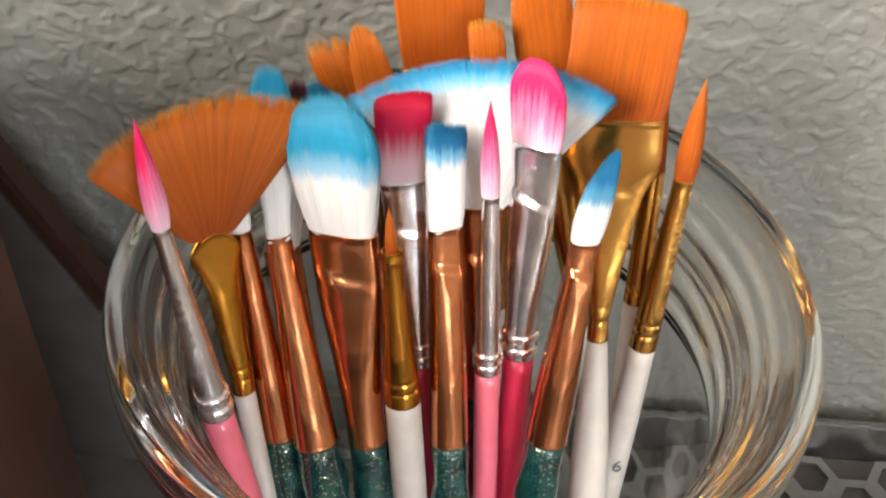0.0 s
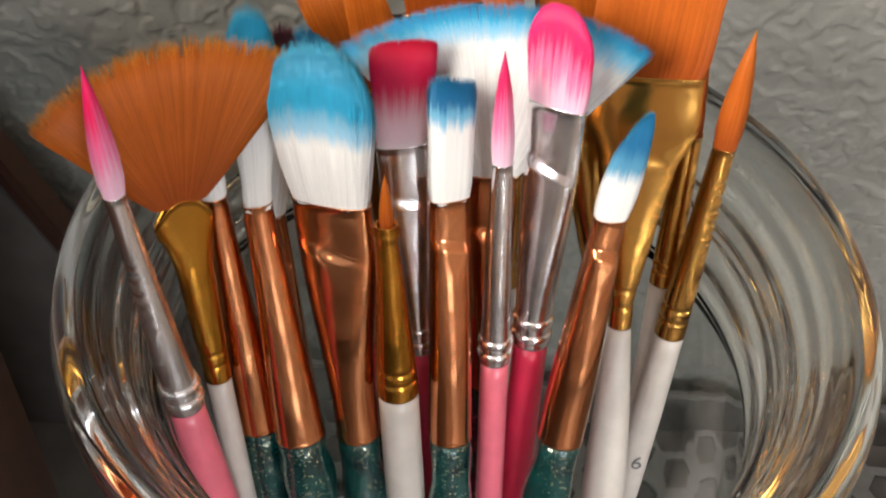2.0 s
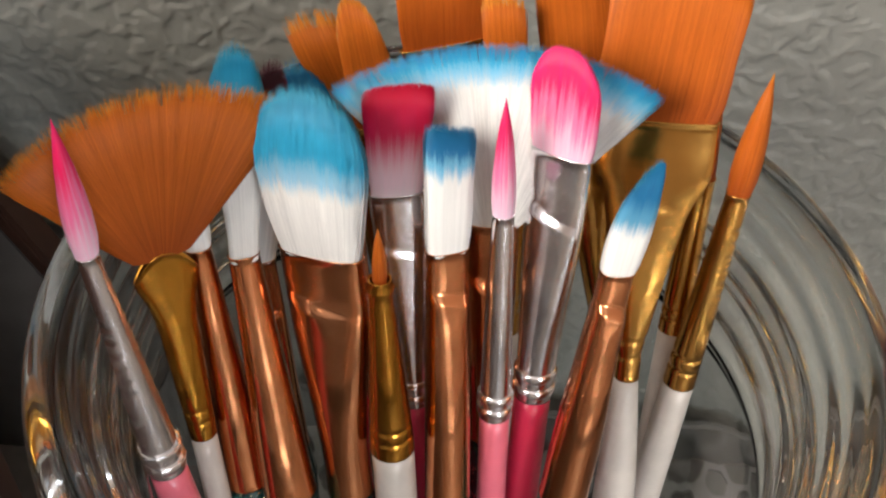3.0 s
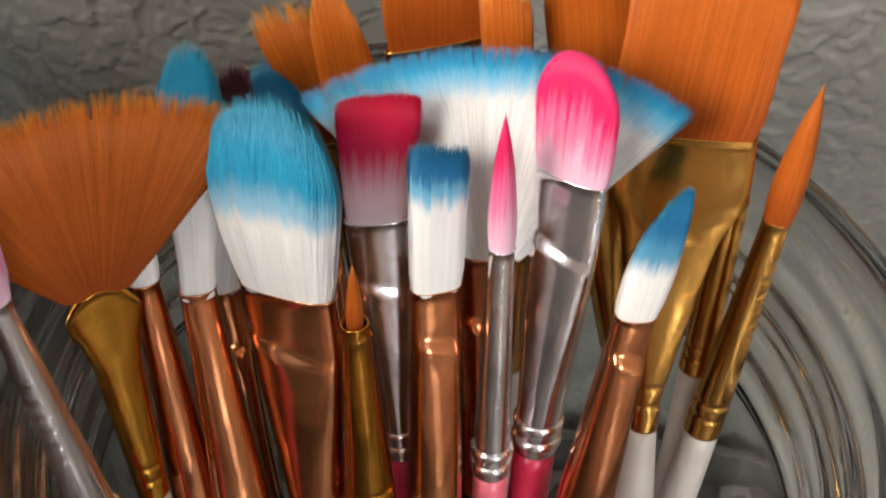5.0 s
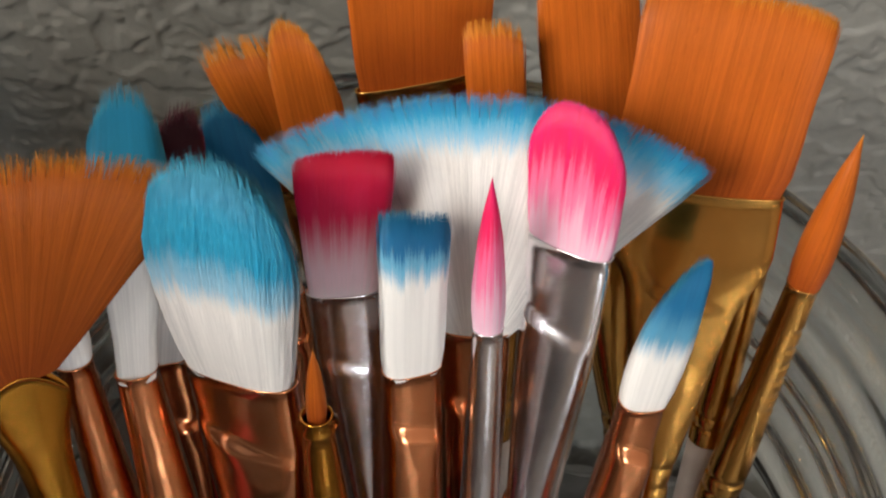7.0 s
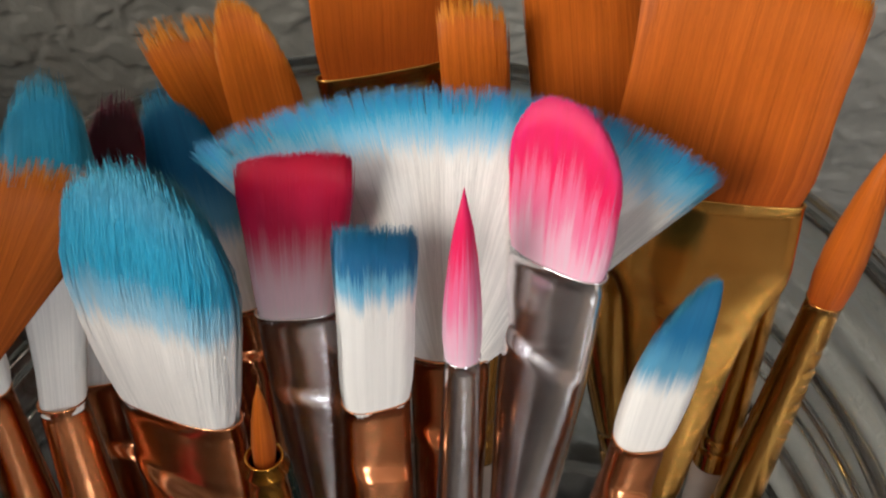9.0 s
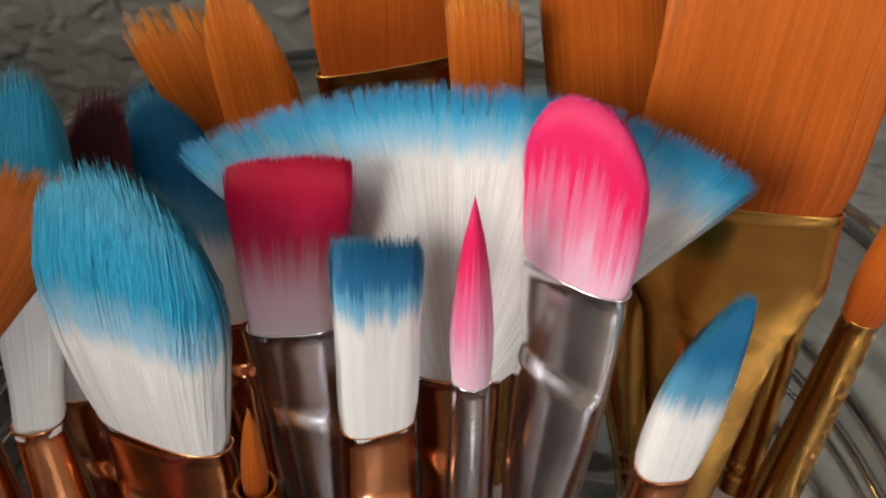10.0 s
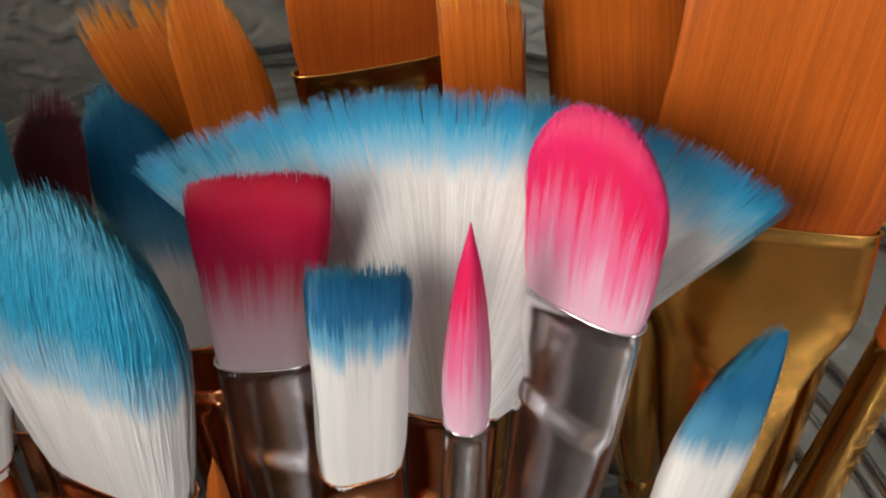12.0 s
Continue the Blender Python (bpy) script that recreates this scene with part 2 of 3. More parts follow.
def smooth_line(points, per=6):
    """A rounded line through points of (radius, height)."""
    p = np.array(points, float)
    out = []
    for i in range(len(p) - 1):
        p0, p1, p2, p3 = p[max(i - 1, 0)], p[i], p[i + 1], p[min(i + 2, len(p) - 1)]
        for t in np.linspace(0, 1, per, endpoint=False):
            out.append(0.5 * (2 * p1 + (p2 - p0) * t + (2 * p0 - 5 * p1 + 4 * p2 - p3) * t ** 2 + (3 * p1 - p0 - 3 * p2 + p3) * t ** 3))
    out.append(p[-1])
    return out


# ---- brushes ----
# Where the camera starts; brush faces are turned to fit its view.
START_EYE = Vector((-0.003, 0.011, 0.286))
JAR = Vector((0.0026, 0.129, 0.0))


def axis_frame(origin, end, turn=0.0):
    """z runs from origin to end, -y is turned to the camera's starting position."""
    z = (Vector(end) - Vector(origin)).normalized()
    y = Vector(origin) - START_EYE
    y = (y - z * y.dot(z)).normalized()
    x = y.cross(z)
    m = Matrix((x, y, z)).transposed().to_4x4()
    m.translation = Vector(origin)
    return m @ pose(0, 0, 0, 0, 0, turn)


def moved(points, m):
    r, t = np.array(m.to_3x3()), np.array(m.translation)
    return np.asarray(points) @ r.T + t


def oval(w, t, z, power=1.0, count=40):
    a = np.linspace(0, 2 * np.pi, count, endpoint=False)
    c, s = np.cos(a), np.sin(a)
    return np.stack([np.sign(c) * np.abs(c) ** power * w, np.sign(s) * np.abs(s) ** power * t, np.full(count, z)], 1)


def ease(a, b, x):
    x = np.clip((x - a) / (b - a), 0, 1)
    return x * x * (3 - 2 * x)


class Head:
    """The form of a tuft: v across, d through, s along the hairs."""

    def __init__(self, form, length, w0, t0, w1, fan=0.0, slant=0.0):
        self.form, self.length, self.w0, self.t0, self.w1, self.fan, self.slant = form, length, w0, t0, w1, fan, slant

    def at(self, v, d, s):
        L, w1 = self.length, self.w1
        snug = 0.94 + 0.06 * ease(0.02, 0.12, s)
        w0, t0 = self.w0 * snug, self.t0 * snug
        s1 = np.clip(s, 0, 1)
        if self.form == "fan":
            reach = L * (1.0 + w1 * v * v - (0.10 if w1 < 0 else -0.05) * np.clip(-v - 0.4, 0, 1) ** 2)
            ang = v * self.fan + self.slant
            out = s * reach * (1 - 0.02 * np.clip(d, 0, 1))
            return v * w0 + out * np.sin(ang), d * t0 * (1 - 0.75 * s), out * np.cos(ang)
        if self.form == "round":
            taper = np.clip(1 - s ** 2.2, 0, 1) ** 0.8
            body = (1 + (w1 / w0 - 1) * np.sin(np.pi * s1 ** 0.75)) * taper
            return v * w0 * body, d * t0 * body, s * L + 0 * v
        if self.form == "dome":
            # a soft mop: widens, then rounds off; its hairs lean a little to one side
            wide = w0 + (w1 - w0) * ease(0.05, 0.8, s)
            thick = t0 * (1 + 0.55 * np.sin(np.pi * 0.8 * s1)) * (1 - 0.5 * s1 ** 5)
            x = v * wide * (1 - 0.16 * s1 ** 5)
            return x, d * thick, s * L * (1 - 0.20 * np.abs(v) ** 2.8 - 0.07 * d * d + self.slant * v * s)
        if self.form == "bulb":
            # slim at the collar, full and oval towards the end
            wide = w0 + (w1 - w0) * ease(0.15, 0.78, s)
            thick = t0 * (1 + 0.5 * ease(0.15, 0.75, s)) * (1 - 0.45 * s1 ** 5)
            return v * wide * (1 - 0.22 * s1 ** 6), d * thick, s * L * (1 - 0.17 * np.abs(v) ** 2.8 - 0.05 * d * d)
        if self.form == "stub":
            # blunt and nearly round, ends open
            wide = w0 + (w1 - w0) * ease(0.0, 0.9, s)
            return v * wide, d * t0 * (1 + 0.12 * s), s * L * (1 + self.slant * v - 0.05 * d)
        wide = w0 + (w1 - w0) * ease(0.0, 0.9, s)
        thick = t0 * (1 - 0.60 * s ** 1.5)
        top = 1.0
        if self.form == "filbert":
            top = 1 - 0.30 * np.abs(v) ** 2.7 + self.slant * v * s
            wide = wide * (1 + 0.04 * np.sin(np.pi * s))
        elif self.form == "angled":
            top = 1 - 0.34 * np.clip((0.45 - v) / 1.45, 0, 1) ** 1.8 - 0.5 * np.clip(v - 0.3, 0, 1) ** 2
            wide = wide * (1 + 0.20 * np.sin(np.pi * s)) * (1 - 0.06 * s ** 3)
            thick = t0 * (1 - 0.35 * s ** 2)
        elif self.form == "flat":
            top = 1 - 0.05 * np.abs(v) ** 4 + self.slant * v
        return v * wide, d * thick, s * L * (top - (0.14 if self.form == "angled" else 0.045) * np.clip(d, 0, 1))


def tuft(head, count, fibre, seed, fray=0.02, squash=0.86, splay=0.03, clumps=0):
    """A core of packed hairs with single hairs over it."""
    rng = np.random.default_rng(seed)
    n_round, n_along = 56, 22
    core = {"fan": 0.93, "dome": 0.95, "bulb": 0.95, "stub": 0.93}.get(head.form, 0.965)
    a = np.linspace(0, 2 * np.pi, n_round, endpoint=False)
    cv, cd = np.sign(np.cos(a)) * np.abs(np.cos(a)) ** squash, np.sign(np.sin(a)) * np.abs(np.sin(a)) ** squash
    flat_form = head.form != "round"
    across = 5800 * (head.length * math.sin(head.fan) if head.form == "fan" else max(head.w0, head.w1, 0.0026))
    rings, along, st = [], [], []
    for i in range(n_along + 1):
        s = i / n_along * core
        x, y, z = head.at(cv * 0.985, cd * 0.98, np.full(n_round, s))
        rings.append(np.stack([x, y, z], 1))
        along.append(z / head.length if head.form == "angled" else np.full(n_round, s))
        st.append(np.stack([cv * across, cd * 6 + seed, np.full(n_round, s * 1.6)], 1))
    verts, faces = loft(rings, True, False)
    # the end of the core closes to a ridge of hair ends
    last = n_along * n_round
    for j in range(1, n_round // 2 - 1 + 1):
        j2 = n_round - j
        if j + 1 <= n_round // 2:
            faces.append([last + j, last + j + 1, last + (j2 - 1) % n_round, last + j2 % n_round])
    faces.append([last, last + 1, last + n_round - 1])
    al, sd, stv = np.concatenate(along), np.full(len(verts), 0.42), np.concatenate(st)
    # single hairs
    steps = 6
    ang = rng.uniform(0, 2 * np.pi, count)
    rad = np.where(rng.random(count) < 0.8, rng.uniform(0.965, 1.006, count), np.sqrt(rng.uniform(0, 1, count)))
    if flat_form:
        v = rng.uniform(-1, 1, count) * 0.995
        if clumps:
            centre = np.sort(rng.uniform(-1, 1, clumps))
            pick = rng.integers(0, clumps, count)
            v = np.where(rng.random(count) < 0.82, centre[pick] + rng.normal(0, 0.45 / clumps, count), v)
            v = np.clip(v, -0.995, 0.995)
        lim = np.sqrt(np.clip(1 - np.abs(v) ** 4, 0.02, 1))
        side = np.where(rng.random(count) < 0.78, -1, 1)
        d = side * lim * np.where(rng.random(count) < 0.75, rng.uniform(0.965, 1.004, count), rng.uniform(0, 1, count))
    else:
        v = np.cos(ang) * rad
        d = np.sin(ang) * rad
    end = 1 + rng.normal(0, fray, count) - (rng.random(count) < 0.06) * rng.uniform(0, 0.16, count)
    end = np.minimum(end, 1.0 + 2 * fray)
    dv, dd = rng.normal(0, splay, count), rng.normal(0, splay, count)
    wander = rng.normal(0, splay * 0.5, count)
    hair_seed = rng.random(count)
    pts = np.zeros((count, steps + 1, 3))
    sv = np.zeros((count, steps + 1))
    for i in range(steps + 1):
        s = i / steps * end
        f = (i / steps) ** 2
        x, y, z = head.at(np.clip(v + dv * f + wander * np.sin(i / steps * 5), -1.06, 1.06), d + dd * f, np.minimum(s, 1.0))
        z = z + np.maximum(s - 1.0, 0) * head.length
        pts[:, i], sv[:, i] = np.stack([x, y, z], 1), z / head.length if head.form == "angled" else s
    wid = fibre * rng.uniform(0.6, 1.2, count)
    tri = np.array([[1, 0.0], [-0.5, 0.87], [-0.5, -0.87]])
    thin = np.array([1.0] * (steps - 1) + [0.8, 0.15])
    hv = pts[:, :, None, :] + np.concatenate([tri, np.zeros((3, 1))], 1)[None, None] * wid[:, None, None, None] * thin[None, :, None, None]
    hv = hv.reshape(-1, 3)
    base = np.arange(count)[:, None, None] * (steps + 1) * 3 + np.arange(steps)[None, :, None] * 3
    q = []
    for k in range(3):
        k2 = (k + 1) % 3
        q.append(np.stack([base + k, base + k2, base + 3 + k2, base + 3 + k], -1).reshape(-1, 4))
    hf = (np.concatenate(q) + len(verts)).tolist()
    hal = np.repeat(sv.reshape(-1), 3)
    hsd = np.repeat(hair_seed, (steps + 1) * 3)
    hst = np.stack([np.repeat(v * across, (steps + 1) * 3), np.repeat(d * 6 + seed, (steps + 1) * 3), hal * 1.6], 1)
    # the hairs lie close, so they take the light like the surface that they make up
    def facing(vv, dd):
        n = np.stack([np.sign(vv) * np.abs(vv) ** (1 if head.form == "round" else 3) / head.w0, dd / head.t0, 0.15 / head.w0 + 0 * vv], 1)
        return n / np.linalg.norm(n, axis=1, keepdims=True)

    up = np.array([0, 0, 1.0])
    hn = np.repeat(facing(v, d), (steps + 1) * 3, 0) * 0.8 + np.clip(hal, 0, 1)[:, None] ** 9 * 0.6 * up + np.tile(np.concatenate([tri, np.zeros((3, 1))], 1), (count * (steps + 1), 1)) * 0.2
    cn = np.tile(facing(cv, cd), (n_along + 1, 1)) + np.clip(al, 0, 1)[:, None] ** 9 * 0.45 * up
    normals = np.concatenate([cn / np.linalg.norm(cn, axis=1, keepdims=True), hn / np.linalg.norm(hn, axis=1, keepdims=True)])
    return np.concatenate([verts, hv]), faces + hf, normals, dict(along=np.concatenate([al, hal]), seed=np.concatenate([sd, hsd]), st=np.concatenate([stv, hst]))


def ferrule_rings(length, r0, w1, t1, style, power=0.8, press=0.75):
    """A tube, round at the foot, pressed flat at the mouth; style names its pressed rings."""
    rings = []
    flat = abs(w1 - t1) > 0.25 * w1
    zs = sorted(set(list(np.linspace(0, 1, 34)) + list(np.linspace(0, 0.3, 40)) + (list(np.linspace(0.4, 0.9, 120)) if style in ("notched", "knurled") else []) + list(np.linspace(press - 0.12, press + 0.12, 24))))
    for u in zs:
        if flat:
            k = ease(press - 0.72, press + 0.10, u)
            if style == "grooves":
                k = 0.40 * ease(press - 0.02, press + 0.15, u) + 0.60 * min(max((u - 0.12) / (press - 0.12), 0), 1)
            kt = 0.50 * ease(press - 0.55, press - 0.02, u) + 0.50 * ease(press - 0.02, press + 0.03, u)
        else:
            k = kt = ease(0.05, 1.0, u) * 0.35 + u * 0.65
        if style == "disc":
            k = kt = 0.5 * u + 0.5 * ease(0.62, 0.95, u)
        w, t = r0 + (w1 - r0) * k, r0 + (t1 - r0) * kt
        if style in ("grooves", "knurled", "disc", "knob"):
            for at in (0.10, 0.17):
                g = math.exp(-((u - at) / 0.012) ** 2)
                w, t = w - r0 * 0.09 * g, t - r0 * 0.09 * g
        elif style == "plain":
            g = math.exp(-((u - 0.0) / 0.008) ** 2)
            w, t = w + r0 * 0.03 * g, t + r0 * 0.03 * g
        p = 1.0 - (1.0 - power) * k if flat else 1.0
        if style == "knob":
            g = math.exp(-((u - 0.965) / 0.022) ** 2)
            w, t = w + r0 * 0.16 * g, t + r0 * 0.16 * g
        ring = oval(w, t, u * length, p)
        if style in ("notched", "knurled"):
            # a row of small nicks down one side
            lo, hi, way = (0.42, 0.74, math.pi * 1.15) if style == "notched" else (0.50, 0.86, -0.15)
            a = np.arctan2(ring[:, 1], ring[:, 0])
            near = np.exp(-(np.angle(np.exp(1j * (a - way))) / 0.8) ** 2)
            dip = max(math.sin((u - lo) / (hi - lo) * math.pi * 11), 0) if lo < u < hi else 0.0
            ring[:, :2] *= (1 - 0.17 * near * dip)[:, None]
        if flat and style in ("plain", "grooves"):
            # small creases where the tube was pinched
            crease = math.exp(-((u - press + 0.03) / 0.05) ** 2)
            ring[:, 1] += crease * t * 0.06 * np.sin(ring[:, 0] / w * 4.2 + w1 * 9000)
        if flat and style != "disc":
            # the pinch runs a little askew
            ring[:, 2] -= math.exp(-((u - press) / 0.13) ** 2) * min(w1, 0.005) * 0.26 * ring[:, 0] / w
        rings.append(ring)
    lip = 0.00012
    rings.append(oval(w1 + lip, t1 + lip, length * 1.003, power if flat else 1.0))
    rings.append(oval(w1 + lip * 0.4, t1 + lip * 0.4, length * 1.003 + lip, power if flat else 1.0))
    rings.append(oval(w1 - lip * 1.5, t1 - lip * 1.5, length * 1.003, power if flat else 1.0))
    rings.append(oval(w1 - lip * 2, t1 - lip * 2, length * 0.97, power if flat else 1.0))
    if style == "disc":
        for r in rings:
            r[:, 2] -= ease(0.75, 1.0, r[:, 2] / length) * (r[:, 0] / w1) ** 2 * w1 * 0.85
    return rings


def handle_end(base, way):
    """How far a handle reaches down until it meets the jar's floor or wall."""
    reach = 0.0
    while reach < 0.15:
        p = base - way * (reach + 0.002)
        if p.z < 0.011 or (p.xy - JAR.xy).length > 0.0485:
            break
        reach += 0.002
    return max(reach, 0.03)


def handle_rings(length, r0, wavy, seed, swell=0.04):
    rings = []
    for i in range(41):
        u = i / 40
        r = r0 * (1.0 + (0.10 * math.sin(math.pi * min(u * 3.0, 1)) if wavy else swell * math.sin(math.pi * min(u * 1.5, 1)))) * (1 - 0.62 * ease(0.25, 1.0, u)) * (0.2 + 0.8 * (1 - ease(0.97, 1.0, u)))
        ring = oval(r, r, -u * length, count=28)
        if wavy:
            a = np.arctan2(ring[:, 1], ring[:, 0])
            k = 1 + 0.10 * np.sin(u * 46 + seed) + 0.06 * np.sin(3 * a + u * 30 + seed)
            k = 1 + (k - 1) * min(1, u * 25)
            ring[:, 0] *= k
            ring[:, 1] *= k
        rings.append(ring)
    return rings[::-1]


def brush(name, label, tip, top, base, head, hairs, w_top, t_top, r_base, tube, style, paint_mat, count=700, fibre=0.00011, seed=1, turn=0.0, wavy=False, fray=0.02, splay=0.03, group="paint brushes in the jar", power=0.8, clumps=0, press=0.75, slim=1.0, swell=0.04):
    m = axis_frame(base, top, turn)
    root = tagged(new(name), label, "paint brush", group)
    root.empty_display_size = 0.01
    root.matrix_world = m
    tip, top, base = Vector(tip), Vector(top), Vector(base)
    length = (top - base).length
    v, f = loft(ferrule_rings(length, r_base, w_top, t_top, style, power, press), True, False)
    ferrule = mesh_object("ferrule", v, f, tube, root)
    if style in ("beads", "notched"):
        facets = 14 if style == "notched" else 40
        for at in (0.045, 0.115):
            ring_v, ring_f = lathe([(r_base * (0.98 + 0.17 * math.cos(q)), at * length + 0.022 * length * math.sin(q)) for q in np.linspace(0, 2 * math.pi, 14, endpoint=False)], facets)
            mesh_object("ring", ring_v, ring_f, tube, ferrule, smooth=style == "beads")
    # the hairs start in the plane of the mouth and lean towards the tip
    lean = m.to_3x3().inverted() @ (tip - top).normalized()
    local = Matrix(((1, 0, lean.x, 0), (0, 1, lean.y, 0), (0, 0, lean.z, length - 0.0005), (0, 0, 0, 1)))
    form = Head(head[0], (tip - top).length + 0.0005, w_top * 0.985 * slim, t_top * 0.97 * slim, *head[1:])
    v, f, normals, attrs = tuft(form, count, fibre, seed, fray, splay=splay, clumps=clumps)
    mesh_object("bristles", moved(v, local), f, hairs, root, attrs=dict(attrs, custom_normal=normals))
    reach = handle_end(base, (top - base).normalized())
    v, f = loft(handle_rings(reach, r_base * 0.95, wavy, seed, swell), True, True)
    handle = mesh_object("handle", v, f, paint_mat, root)
    return root, handle


MM = 0.001
brush("round_brush", "fine pink-tipped round brush with silver ferrule and light pink handle", (0.0039, 0.1414, 0.1848), (0.0053, 0.1374, 0.1695), (0.0079, 0.1297, 0.1350),
      ("round", 1.55 * MM), PINK_HAIR, 1.45 * MM, 1.45 * MM, 2.35 * MM, SILVER, "beads", PINK_PAINT, 672, 0.000065, 11, splay=0.06)
brush("filbert_brush", "pink filbert brush with wide silver ferrule and raspberry handle", (0.0111, 0.1491, 0.1879), (0.0121, 0.1440, 0.1751), (0.0135, 0.1342, 0.1348),
      ("filbert", 4.7 * MM), PINK_HAIR, 4.35 * MM, 1.6 * MM, 2.9 * MM, SILVER, "beads", RED_PAINT, 3200, 0.000060, 12, fray=0.014, turn=-26, press=0.77)
brush("flat_brush", "crimson-tipped flat brush with silver ferrule", (-0.0096, 0.1459, 0.1822), (-0.0090, 0.1415, 0.1673), (-0.0039, 0.1326, 0.1323),
      ("flat", 4.5 * MM), CRIMSON_HAIR, 3.6 * MM, 1.4 * MM, 2.4 * MM, SILVER, "beads", RED_PAINT, 2080, 0.000072, 13, fray=0.012)
brush("stubby_brush", "short blue-tipped flat brush with copper ferrule and teal glitter handle", (-0.0026, 0.1412, 0.1790), (-0.0015, 0.1364, 0.1627), (0.0022, 0.1218, 0.1243),
      ("stub", 3.1 * MM, 0, -0.045), STUB_HAIR, 3.0 * MM, 1.8 * MM, 3.35 * MM, COPPER, "plain", TEAL, 2600, 0.000065, 14, turn=24, wavy=True, fray=0.035, splay=0.06, press=0.83)
brush("mop_brush", "fluffy blue and white mop brush with copper ferrule and teal handle", (-0.0209, 0.1403, 0.1848), (-0.0179, 0.1337, 0.1628), (-0.0124, 0.1220, 0.1226),
      ("dome", 7.9 * MM, 0, 0.02), BLUE_HAIR, 6.2 * MM, 2.1 * MM, 3.5 * MM, COPPER, "plain", TEAL, 6000, 0.000052, 15, turn=-31, wavy=True, fray=0.028, splay=0.045, press=0.81)
brush("liner_brush", "thin orange liner brush with gold ferrule and white handle", (-0.0104, 0.1321, 0.1699), (-0.0097, 0.1293, 0.1637), (-0.0065, 0.1229, 0.1340),
      ("round", 0.95 * MM), ORANGE_HAIR, 1.5 * MM, 1.5 * MM, 3.25 * MM, AMBER, "knob", WHITE_PAINT, 256, 0.000058, 16, slim=0.62)
brush("round_brush", "blue-tipped rounded brush with copper ferrule and teal glitter handle", (-0.0322, 0.1528, 0.1801), (-0.0284, 0.1340, 0.1603), (-0.0212, 0.1193, 0.1246),
      ("bulb", 4.3 * MM), BLUE_HAIR, 2.1 * MM, 1.9 * MM, 3.9 * MM, COPPER, "plain", TEAL, 1920, 0.000072, 17, wavy=True, fray=0.018)
brush("round_brush", "small white-haired brush with tapering copper ferrule and teal glitter handle", (-0.0371, 0.1400, 0.1721), (-0.0344, 0.1337, 0.1612), (-0.0279, 0.1216, 0.1231),
      ("round", 2.0 * MM), BLUE_HAIR, 1.8 * MM, 1.8 * MM, 3.5 * MM, COPPER, "plain", TEAL, 320, 0.000065, 18, wavy=True)
brush("fan_brush", "splayed orange fan brush with gold ferrule and white handle", (-0.0389, 0.1342, 0.1863), (-0.0378, 0.1293, 0.1648), (-0.0334, 0.1209, 0.1358),
      ("fan", -0.05, 0.74, 0.05), ORANGE_HAIR, 4.2 * MM, 1.0 * MM, 1.95 * MM, AMBER, "disc", WHITE_PAINT, 3520, 0.000079, 19, turn=15, fray=0.03, splay=0.012, clumps=220)
brush("round_brush", "slender pink-tipped round brush with silver ferrule and pink handle", (-0.0450, 0.1245, 0.1900), (-0.0414, 0.1174, 0.1771), (-0.0357, 0.1121, 0.1413),
      ("round", 1.75 * MM), PINK_HAIR, 1.3 * MM, 1.3 * MM, 2.6 * MM, SILVER, "notched", PINK_PAINT, 672, 0.000065, 20, splay=0.05, swell=0.35)
brush("fan_brush", "wide white fan brush with blue edge and copper ferrule", (0.0028, 0.1519, 0.1849), (0.0044, 0.1416, 0.1631), (0.0076, 0.1345, 0.1227),
      ("fan", 0.04, 0.79, -0.01), BLUE_FAN_HAIR, 3.5 * MM, 1.3 * MM, 3.2 * MM, COPPER, "plain", TEAL, 7200, 0.000062, 21, wavy=True, fray=0.018, splay=0.010, clumps=320)
brush("angled_brush", "slanted blue-tipped brush with copper ferrule and teal glitter handle", (0.0238, 0.1437, 0.1756), (0.0212, 0.1355, 0.1626), (0.0195, 0.1228, 0.1256),
      ("angled", 2.4 * MM), DEEP_BLUE_HAIR, 2.35 * MM, 1.7 * MM, 3.6 * MM, COPPER, "plain", TEAL, 2400, 0.000062, 22, turn=28, wavy=True, press=0.86)
brush("flat_brush", "large orange flat wash brush with wide gold ferrule and white handle", (0.0262, 0.1641, 0.1905), (0.0251, 0.1553, 0.1725), (0.0279, 0.1389, 0.1347),
      ("flat", 9.0 * MM, 0, -0.05), ORANGE_HAIR, 8.9 * MM, 1.5 * MM, 1.9 * MM, GOLD, "grooves", WHITE_PAINT, 4800, 0.000079, 23, fray=0.015, splay=0.02, press=0.70, swell=1.1)
_, six = brush("round_brush", "pointed orange round brush with gold ferrule and numbered white handle", (0.0391, 0.1558, 0.1814), (0.0393, 0.1531, 0.1623), (0.0381, 0.1446, 0.1270),
      ("round", 2.1 * MM), ORANGE_HAIR, 1.75 * MM, 1.75 * MM, 2.65 * MM, GOLD, "knurled", WHITE_PAINT, 800, 0.000072, 24, swell=0.16)
brush("flat_brush", "broad orange flat wash brush with gold ferrule", (-0.0063, 0.1746, 0.1934), (-0.0041, 0.1652, 0.1744), (0.0074, 0.1576, 0.1200),
      ("flat", 8.2 * MM), ORANGE_HAIR, 7.2 * MM, 1.1 * MM, 2.4 * MM, GOLD, "grooves", WHITE_PAINT, 4160, 0.000079, 25, fray=0.015, splay=0.02, turn=6, press=0.55)
